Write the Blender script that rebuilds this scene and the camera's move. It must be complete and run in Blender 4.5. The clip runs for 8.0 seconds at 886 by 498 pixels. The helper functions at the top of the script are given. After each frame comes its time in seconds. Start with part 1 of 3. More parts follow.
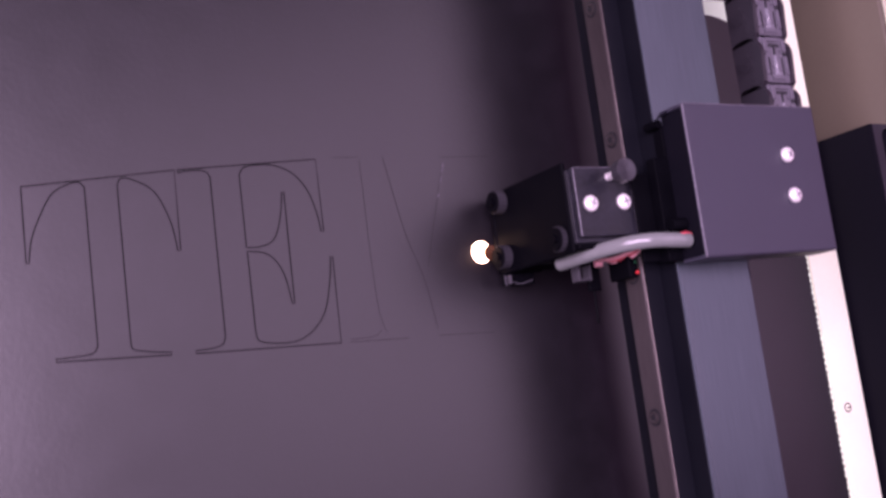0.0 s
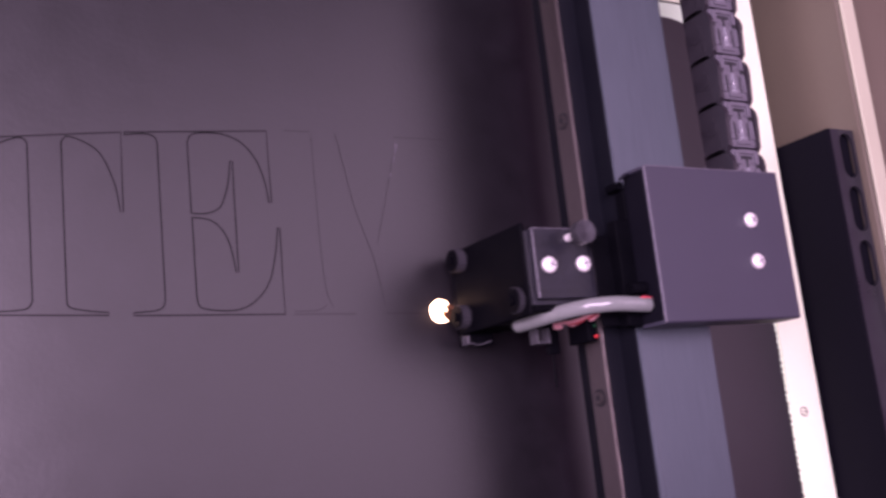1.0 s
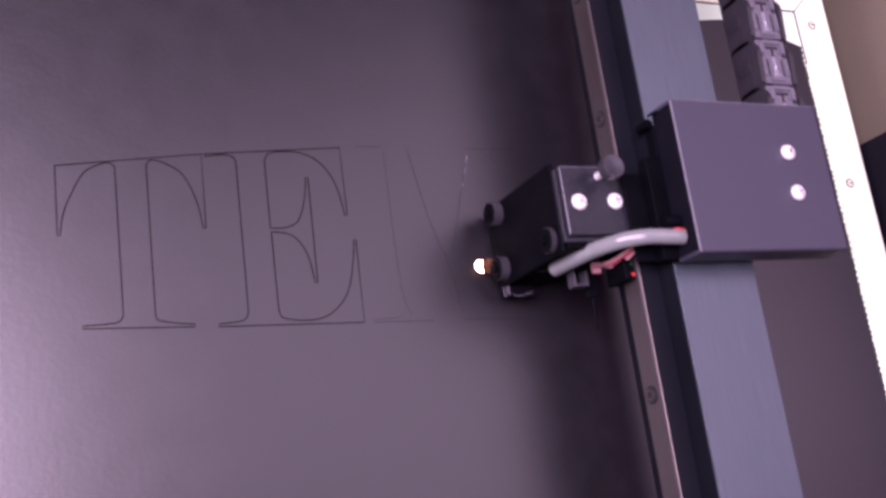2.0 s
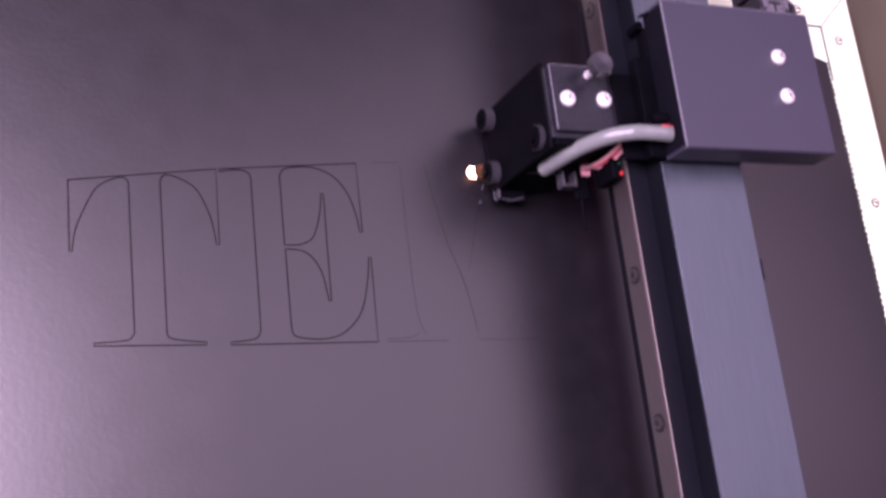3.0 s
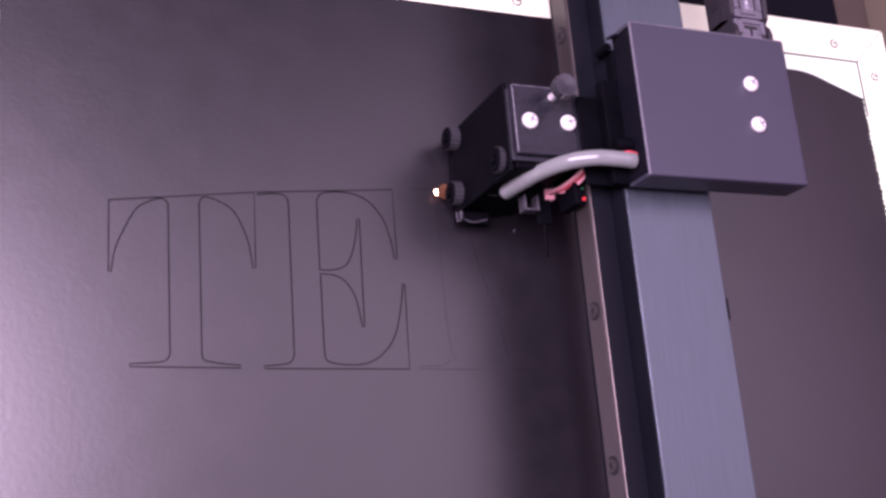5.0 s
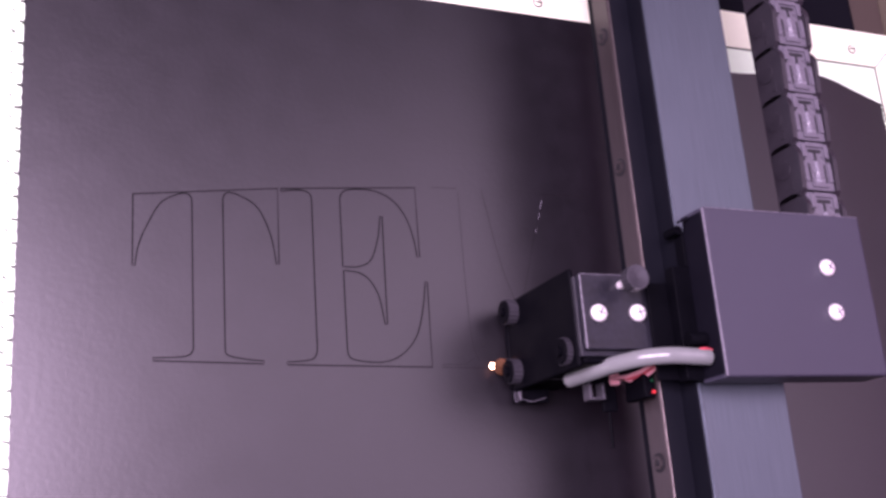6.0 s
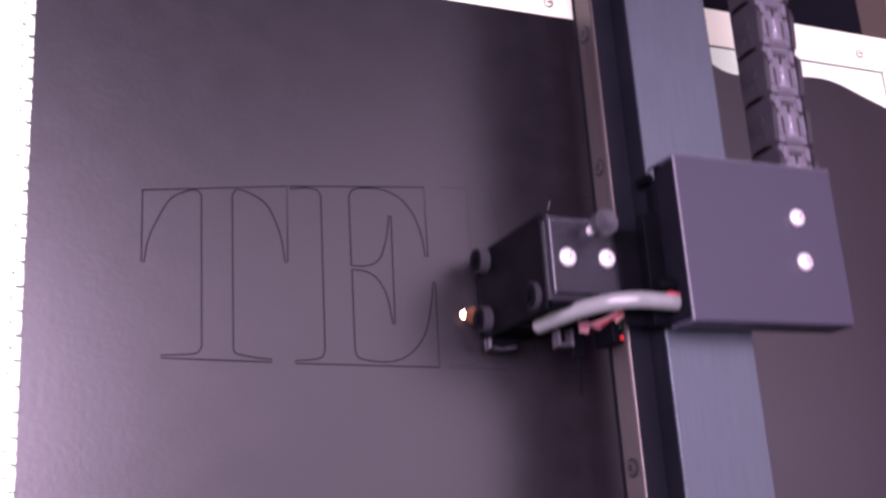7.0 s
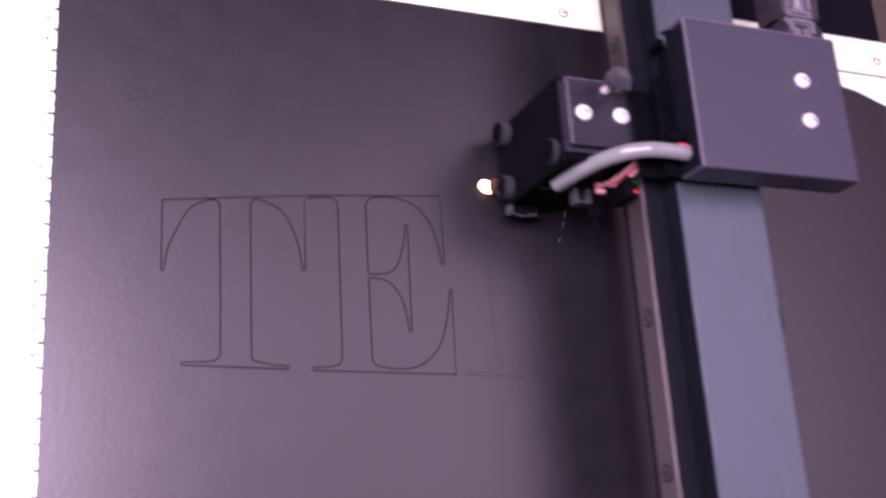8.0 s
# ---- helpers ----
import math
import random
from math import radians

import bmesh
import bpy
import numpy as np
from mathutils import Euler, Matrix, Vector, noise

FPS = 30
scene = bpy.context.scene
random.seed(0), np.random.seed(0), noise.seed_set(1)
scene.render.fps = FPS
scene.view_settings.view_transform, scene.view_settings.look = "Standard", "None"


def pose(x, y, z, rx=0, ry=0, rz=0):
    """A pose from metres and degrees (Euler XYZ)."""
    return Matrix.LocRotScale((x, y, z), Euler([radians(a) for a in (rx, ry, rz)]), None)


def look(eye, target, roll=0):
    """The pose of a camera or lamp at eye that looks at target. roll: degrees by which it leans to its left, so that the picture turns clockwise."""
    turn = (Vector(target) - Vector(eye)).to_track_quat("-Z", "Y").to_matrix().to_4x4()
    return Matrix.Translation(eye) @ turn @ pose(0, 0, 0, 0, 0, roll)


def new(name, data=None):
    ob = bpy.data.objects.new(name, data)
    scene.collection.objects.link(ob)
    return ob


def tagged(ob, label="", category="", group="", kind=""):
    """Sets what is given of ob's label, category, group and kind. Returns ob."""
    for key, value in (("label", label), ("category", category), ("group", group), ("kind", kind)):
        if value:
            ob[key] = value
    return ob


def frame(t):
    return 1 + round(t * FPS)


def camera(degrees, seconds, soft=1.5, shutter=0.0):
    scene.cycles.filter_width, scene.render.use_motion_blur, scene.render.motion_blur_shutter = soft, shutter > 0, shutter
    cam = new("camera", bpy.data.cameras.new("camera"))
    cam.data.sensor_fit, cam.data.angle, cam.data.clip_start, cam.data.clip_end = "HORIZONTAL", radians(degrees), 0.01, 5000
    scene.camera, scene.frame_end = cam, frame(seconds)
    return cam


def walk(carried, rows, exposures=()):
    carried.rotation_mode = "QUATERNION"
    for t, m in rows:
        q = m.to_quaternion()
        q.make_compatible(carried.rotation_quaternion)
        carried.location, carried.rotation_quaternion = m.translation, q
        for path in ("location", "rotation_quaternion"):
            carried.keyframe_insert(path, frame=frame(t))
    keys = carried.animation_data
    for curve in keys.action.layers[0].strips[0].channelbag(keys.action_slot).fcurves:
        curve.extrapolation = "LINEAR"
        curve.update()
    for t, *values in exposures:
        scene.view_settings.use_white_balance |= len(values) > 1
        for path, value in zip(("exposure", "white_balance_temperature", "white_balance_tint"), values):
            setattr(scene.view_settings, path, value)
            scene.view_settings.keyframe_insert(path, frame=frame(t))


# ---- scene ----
# Units: metres. The card lies at z = 0, the gantry beam runs along y.
cam = camera(47.0, 8.0, soft=2.9, shutter=0.5)
walk(cam, [
    (0, pose(-0.0464, -0.0962, 0.3942, 12.18, -27.91, -8.29)),
    (0.2, pose(-0.0456, -0.1151, 0.3922, 13.33, -28.07, -7.51)),
    (0.5, pose(-0.0494, -0.1266, 0.3906, 12.99, -29.02, -6.13)),
    (0.7, pose(-0.0430, -0.1264, 0.3975, 12.82, -29.14, -5.99)),
    (0.9, pose(-0.0341, -0.1263, 0.3946, 13.76, -29.33, -6.92)),
    (1, pose(-0.0315, -0.1303, 0.3926, 14.58, -28.98, -6.91)),
    (1.2, pose(-0.0256, -0.1420, 0.4091, 16.06, -24.41, -7.75)),
    (1.4, pose(-0.0312, -0.1482, 0.4048, 17.16, -23.47, -8.48)),
    (1.5, pose(-0.0339, -0.1579, 0.4009, 17.91, -22.77, -8.66)),
    (1.7, pose(-0.0324, -0.1563, 0.3978, 17.25, -22.85, -8.26)),
    (2, pose(-0.0238, -0.1542, 0.3982, 18.29, -22.64, -8.24)),
    (2.2, pose(-0.0198, -0.1482, 0.3956, 17.44, -22.73, -7.91)),
    (3.3, pose(-0.0211, -0.1402, 0.3951, 17.60, -21.89, -6.09)),
    (3.5, pose(-0.0265, -0.1353, 0.3939, 17.12, -22.47, -5.54)),
    (4, pose(-0.0261, -0.1431, 0.3909, 18.32, -22.19, -5.77)),
    (4.2, pose(-0.0296, -0.1365, 0.3924, 17.24, -22.30, -5.20)),
    (4.3, pose(-0.0303, -0.1361, 0.3917, 17.37, -22.30, -5.16)),
    (4.5, pose(-0.0292, -0.1344, 0.3940, 17.14, -22.23, -5.10)),
    (4.7, pose(-0.0282, -0.1343, 0.3959, 17.28, -21.95, -5.06)),
    (5.8, pose(-0.0323, -0.1358, 0.3930, 17.16, -21.57, -4.29)),
    (5.9, pose(-0.0309, -0.1428, 0.3908, 18.28, -21.16, -4.66)),
    (6, pose(-0.0371, -0.1421, 0.3880, 18.27, -21.86, -4.56)),
    (6.2, pose(-0.0364, -0.1387, 0.3884, 17.37, -21.63, -4.07)),
    (6.3, pose(-0.0361, -0.1308, 0.3908, 16.00, -21.68, -3.65)),
    (6.5, pose(-0.0386, -0.1347, 0.3891, 16.66, -22.09, -3.87)),
    (6.8, pose(-0.0462, -0.1382, 0.3853, 17.64, -22.96, -4.11)),
    (7, pose(-0.0429, -0.1381, 0.3863, 17.50, -22.47, -3.77)),
    (7.2, pose(-0.0403, -0.1367, 0.3887, 17.39, -22.05, -3.99)),
    (7.3, pose(-0.0394, -0.1371, 0.3894, 17.33, -21.98, -3.94)),
    (7.5, pose(-0.0406, -0.1323, 0.3931, 16.44, -21.77, -3.46)),
    (7.7, pose(-0.0423, -0.1403, 0.3885, 17.67, -21.69, -3.93)),
    (7.8, pose(-0.0420, -0.1389, 0.3890, 17.38, -21.39, -3.69)),
    (8, pose(-0.0410, -0.1424, 0.3892, 18.36, -21.11, -3.67)),
], [(0, -0.34, 6350, 18), (0.5, -0.10, 6400, 20), (0.7, 0.12, 6650, 22), (0.9, 0.05, 6620, 23), (1.0, -0.25, 6480, 17), (1.2, 0.0, 6400, 12), (1.6, 0.05, 6420, 12.5), (2.2, 0.04, 6350, 11), (8, 0.04, 6340, 10.5)])

# ---- light: a dim workshop, a cool lamp above the far side and a warmer unseen light added on the near side ----
world = bpy.data.worlds.new("workshop_air")
scene.world = world
world.use_nodes = True
bg = world.node_tree.nodes["Background"]
bg.inputs[0].default_value = (0.80, 0.76, 1.05, 1)
bg.inputs[1].default_value = 0.08


def area(name, eye, target, w, h, power, colour):
    data = bpy.data.lights.new(name, "AREA")
    data.shape, data.size, data.size_y, data.energy, data.color = "RECTANGLE", w, h, power, colour
    ob = new(name, data)
    ob.matrix_world = look(eye, target)
    return ob


area("ceiling_lamp_light", (0.70, 0.10, 1.05), (0.22, -0.05, 0), 0.90, 0.90, 5.8, (1.06, 0.76, 1.07))
# No source stands here: added for the sheen on the card's left.
area("left_added_light", (-0.57, 0.02, 1.00), (0.0, -0.10, 0), 0.6, 1.0, 54, (0.98, 0.705, 1.0))


# ---- materials ----
def node(nt, kind, **values):
    n = nt.nodes.new(kind)
    for k, v in values.items():
        n.inputs[k.replace("_", " ")].default_value = v
    return n


def surface(name, colour, rough=0.5, metal=0.0, spots=0.12, grain=900.0, blotch=35.0, bump=0.15, rough_var=0.1,
            stretch=(1, 1, 1), emit=0.0, spec=0.5, depth=0.0004):
    """Colour broken by blotches and by a fine grain, which also gives the relief."""
    m = bpy.data.materials.new(name)
    m.use_nodes = True
    nt = m.node_tree
    b = nt.nodes["Principled BSDF"]
    link = nt.links.new
    co = nt.nodes.new("ShaderNodeTexCoord")
    mp = nt.nodes.new("ShaderNodeMapping")
    mp.inputs["Scale"].default_value = stretch
    link(co.outputs["Object"], mp.inputs[0])
    fine = node(nt, "ShaderNodeTexNoise", Scale=grain, Detail=3.0, Roughness=0.6)
    wide = node(nt, "ShaderNodeTexNoise", Scale=blotch, Detail=4.0, Roughness=0.55)
    for n in (fine, wide):
        link(mp.outputs[0], n.inputs["Vector"])
    add = nt.nodes.new("ShaderNodeMath")
    add.operation = "ADD"
    link(fine.outputs[0], add.inputs[0])
    link(wide.outputs[0], add.inputs[1])
    ramp = node(nt, "ShaderNodeMapRange", From_Min=0.6, From_Max=1.4, To_Min=1 - spots, To_Max=1 + spots)
    link(add.outputs[0], ramp.inputs[0])
    mul = nt.nodes.new("ShaderNodeVectorMath")
    mul.operation = "SCALE"
    mul.inputs[0].default_value = colour
    link(ramp.outputs[0], mul.inputs["Scale"])
    link(mul.outputs[0], b.inputs["Base Color"])
    rr = node(nt, "ShaderNodeMapRange", From_Min=0.3, From_Max=0.7, To_Min=max(0.03, rough - rough_var), To_Max=min(1, rough + rough_var))
    link(wide.outputs[0], rr.inputs[0])
    link(rr.outputs[0], b.inputs["Roughness"])
    b.inputs["Metallic"].default_value = metal
    b.inputs["Specular IOR Level"].default_value = spec
    if bump:
        bp = node(nt, "ShaderNodeBump", Strength=bump, Distance=depth)
        link(fine.outputs[0], bp.inputs["Height"])
        link(bp.outputs[0], b.inputs["Normal"])
    if emit:
        b.inputs["Emission Color"].default_value = (*colour, 1)
        b.inputs["Emission Strength"].default_value = emit
    return m


CARD = surface("dark_card", (0.0040, 0.0032, 0.0052), 0.365, spots=0.40, grain=420, blotch=70, bump=0.15, rough_var=0.012, spec=0.90)
BURN = surface("burnt_edge", (0.004, 0.0035, 0.004), 0.9, spots=0.4, bump=0, spec=0.0)
SOOT = surface("faint_soot", (0.0075, 0.0058, 0.0070), 0.5, spots=0.6, grain=900, blotch=250, bump=0, spec=0.30)
PAINT = surface("black_powder_coat", (0.028, 0.0275, 0.042), 0.44, spots=0.08, grain=2600, blotch=60, bump=0.35, depth=0.0002, rough_var=0.03)
FLANGE_LIT = surface("lit_flange_black", (0.028, 0.027, 0.034), 0.36, metal=0.35, spots=0.2, grain=1200, blotch=50, bump=0.06)
BRUSHED = surface("dark_brushed_aluminium", (0.073, 0.088, 0.105), 0.33, metal=0.55, spots=0.20, grain=1500, blotch=60, bump=0.12, stretch=(1, 0.03, 1))
PLATE = surface("scuffed_black_plate", (0.0105, 0.0105, 0.0150), 0.42, spots=0.55, grain=500, blotch=160, bump=0.2, depth=0.0002, rough_var=0.10, spec=0.28)
EDGE = surface("rail_edge_highlight", (0.13, 0.11, 0.10), 0.35, metal=0.6, spots=0.5, grain=400, blotch=40, bump=0, stretch=(1, 0.2, 1))
STRIP = surface("beam_side_shade", (0.0036, 0.0040, 0.0068), 0.6, spots=0.15, grain=900, blotch=40, bump=0.05, spec=0.12)
RAIL = surface("oiled_rail_steel", (0.044, 0.036, 0.036), 0.38, metal=0.5, spots=0.25, grain=800, blotch=90, bump=0.05, stretch=(1, 0.1, 1))
CHROME = surface("bright_screw_steel", (0.90, 0.88, 0.86), 0.32, metal=0.35, spots=0.08, bump=0)
HOLE = surface("dark_recess", (0.006, 0.006, 0.008), 0.7, bump=0)
KNURL = surface("worn_black_knob", (0.044, 0.042, 0.050), 0.40, metal=0.4, spots=0.3, grain=900, bump=0.1)
# Chain nylon in three tones: lit top, painted glint, shaded sides.
LID = surface("lit_top_nylon", (0.088, 0.083, 0.100), 0.32, spots=0.25, grain=700, blotch=120, bump=0.1)
GLINT = surface("painted_glint", (0.17, 0.165, 0.19), 0.26, spots=0.5, grain=500, blotch=160, bump=0.1)
CHAIN = surface("shaded_side_nylon", (0.017, 0.015, 0.019), 0.45, spots=0.22, grain=700, blotch=80, bump=0.1)
WORN = surface("worn_bright_edge", (0.13, 0.125, 0.145), 0.4, metal=0.3, spots=0.9, grain=1500, blotch=700, bump=0.2)
FRAME = surface("bare_aluminium_frame", (0.84, 0.89, 0.66), 0.45, metal=0.0, spots=0.05, grain=900, blotch=30, bump=0.05)
COMB = surface("pale_honeycomb", (0.72, 0.88, 0.66), 0.5, metal=0.0, spots=0.06, bump=0.05)
TUBE = surface("milky_silicone", (0.155, 0.165, 0.16), 0.11, spots=0.08, grain=300, bump=0)
RED = surface("red_wire", (0.42, 0.05, 0.07), 0.35, bump=0)
PINK = surface("pale_red_plug", (0.75, 0.36, 0.39), 0.4, bump=0)
BEIGE = surface("beige_enamel", (0.125, 0.108, 0.078), 0.4, spots=0.06, grain=500, blotch=14, bump=0.04)
CREAM = surface("lit_rim_enamel", (0.45, 0.45, 0.32), 0.4, spots=0.06, grain=500, blotch=14, bump=0.04)
FLOORM = surface("brown_enamel_floor", (0.060, 0.045, 0.038), 0.5, spots=0.12, grain=500, blotch=12, bump=0.05)
BLACK = surface("matt_black_enamel", (0.0046, 0.0045, 0.0074), 0.65, spots=0.2, grain=600, blotch=20, bump=0.05, spec=0.05)
WALL = surface("workshop_wall", (0.30, 0.26, 0.25), 0.8, spots=0.06, grain=60, blotch=3, bump=0.05)
HOUSING = surface("black_anodised_housing", (0.0019, 0.0019, 0.0030), 0.55, spots=0.3, grain=800, blotch=60, bump=0.05, spec=0.03)
RED_LED = surface("red_indicator_glow", (0.40, 0.02, 0.025), 0.4, spots=0, bump=0, emit=0.5)
GREEN_LED = surface("green_indicator_glow", (0.008, 0.06, 0.025), 0.4, spots=0, bump=0, emit=0.3)
BOUNCE = surface("red_bounce_colour", (0.36, 0.080, 0.25), 0.8, spots=0.12, grain=60, blotch=3, bump=0.05)
GLOW = surface("laser_spot_glow", (1.0, 0.60, 0.42), 0.5, spots=0.0, bump=0, emit=24.0)
COPPER = surface("copper_nozzle", (0.55, 0.26, 0.14), 0.28, metal=0.9, spots=0.2, bump=0)


# ---- mesh helpers ----
def part(name, bm, material, parent=None, label="", smooth=False):
    me = bpy.data.meshes.new(name)
    bmesh.ops.recalc_face_normals(bm, faces=bm.faces)
    bm.to_mesh(me)
    bm.free()
    me.materials.append(material)
    if smooth:
        for p in me.polygons:
            p.use_smooth = True
    ob = new(name, me)
    if parent is not None:
        ob.parent = parent
    return tagged(ob, label)


def empty(name, label, category, group="", kind=""):
    return tagged(new(name), label, category, group, kind)


def box(bm, x0, x1, y0, y1, z0, z1, bevel=0.0, m=None, seg=2):
    r = bmesh.ops.create_cube(bm, size=1)
    mat = Matrix.Translation(((x0 + x1) / 2, (y0 + y1) / 2, (z0 + z1) / 2)) @ Matrix.Diagonal((x1 - x0, y1 - y0, z1 - z0, 1))
    bmesh.ops.transform(bm, matrix=(m @ mat) if m is not None else mat, verts=r["verts"])
    if bevel:
        es = list({e for v in r["verts"] for e in v.link_edges})
        bmesh.ops.bevel(bm, geom=es, offset=bevel, segments=seg, affect="EDGES", profile=0.5)
    return bm


def rod(bm, a, b, r0, r1=None, n=20):
    a, b = Vector(a), Vector(b)
    d = b - a
    m = Matrix.Translation((a + b) / 2) @ d.to_track_quat("Z", "Y").to_matrix().to_4x4()
    bmesh.ops.create_cone(bm, cap_ends=True, segments=n, radius1=r0, radius2=r0 if r1 is None else r1, depth=d.length, matrix=m)
    return bm


def lathe(bm, profile, m, n=20):
    """Turns (radius, height) pairs round the local z axis."""
    rings = []
    for r, h in profile:
        rings.append([bm.verts.new(m @ Vector((r * math.cos(2 * math.pi * k / n), r * math.sin(2 * math.pi * k / n), h))) for k in range(n)])
    for lo, hi in zip(rings, rings[1:]):
        for k in range(n):
            bm.faces.new((lo[k], lo[(k + 1) % n], hi[(k + 1) % n], hi[k]))
    bm.faces.new(rings[-1])
    bm.faces.new(rings[0][::-1])
    return bm


def spline(points, steps=8):
    """Catmull-Rom through the points."""
    pts = [Vector(p) for p in points]
    out = []
    for i in range(len(pts) - 1):
        p0, p1, p2, p3 = pts[max(i - 1, 0)], pts[i], pts[i + 1], pts[min(i + 2, len(pts) - 1)]
        for k in range(steps):
            u = k / steps
            out.append(0.5 * ((2 * p1) + (p2 - p0) * u + (2 * p0 - 5 * p1 + 4 * p2 - p3) * u * u + (3 * p1 - p0 - 3 * p2 + p3) * u ** 3))
    return out + [pts[-1]]


def hose(bm, points, r, n=12, steps=8):
    path = spline(points, steps)
    rings = []
    for i, p in enumerate(path):
        d = (path[min(i + 1, len(path) - 1)] - path[max(i - 1, 0)]).normalized()
        q = d.to_track_quat("Z", "Y")
        rings.append([bm.verts.new(p + q @ Vector((r * math.cos(2 * math.pi * k / n), r * math.sin(2 * math.pi * k / n), 0))) for k in range(n)])
    for lo, hi in zip(rings, rings[1:]):
        for k in range(n):
            bm.faces.new((lo[k], lo[(k + 1) % n], hi[(k + 1) % n], hi[k]))
    bm.faces.new(rings[0][::-1])
    bm.faces.new(rings[-1])
    return bm


def prism(bm, outline, z0, z1):
    """Upright prism over a plan outline."""
    lo = [bm.verts.new((x, y, z0)) for x, y in outline]
    hi = [bm.verts.new((x, y, z1)) for x, y in outline]
    bm.faces.new(lo[::-1])
    bm.faces.new(hi)
    n = len(outline)
    for k in range(n):
        bm.faces.new((lo[k], lo[(k + 1) % n], hi[(k + 1) % n], hi[k]))
    return bm


def screw(name, parent, m, r, label):
    """Cross-head pan screw, head up its local z."""
    s = part(name, lathe(bmesh.new(), [(r, 0), (r, r * 0.30), (r * 0.86, r * 0.55), (r * 0.55, r * 0.70), (r * 0.2, r * 0.74)], m, 24), CHROME, parent, label, True)
    bm = bmesh.new()
    top = r * 0.70
    box(bm, -r * 0.5, r * 0.5, -r * 0.09, r * 0.09, top - r * 0.1, top + r * 0.07, m=m)
    box(bm, -r * 0.09, r * 0.09, -r * 0.5, r * 0.5, top - r * 0.1, top + r * 0.072, m=m)
    part("cross_recess", bm, WORN, s)
    return s


# ---- the machine's housing ----
def setting():
    bm = box(bmesh.new(), -0.60, 0.460, -0.70, 0.30, -0.075, -0.055)
    tagged(part("floor", bm, FLOORM), "brown enamelled floor of the machine housing", "floor", kind="structure")
    bm = box(bmesh.new(), 0.4530, 0.4630, -0.70, 0.55, -0.055, 0.040, 0.003)
    # Rim in a paler enamel that carries the light on the wall's top.
    rim = box(bmesh.new(), 0.4522, 0.4632, -0.70, 0.55, 0.0402, 0.0420, 0.0007)
    box(bm, 0.4632, 0.60, -0.70, 0.55, 0.010, 0.022, 0.002)
    tagged(part("trim", rim, CREAM), "top rim of the side wall, coloured paler as lit", "trim", kind="structure")
    tagged(part("wall_east", bm, BEIGE), "beige enamelled side wall of the machine", "side wall", kind="structure")
    bm = box(bmesh.new(), -0.60, 0.418, 0.136, 0.30, -0.055, -0.02, 0.003)
    tagged(part("wall_north", bm, BLACK), "matt black back panel of the machine", "back panel", kind="structure")
    bm = box(bmesh.new(), 0.420, 0.4528, 0.14, 0.30, -0.055, -0.03, 0.002)
    tagged(part("trim", bm, FLOORM), "brown filler plate in the back corner", "trim", kind="structure")
    bm = box(bmesh.new(), -3.0, 3.0, -3.0, 3.0, -0.125, -0.0752)
    tagged(part("ground", bm, WALL), "plain workbench surface under the machine", "ground", kind="structure")


setting()


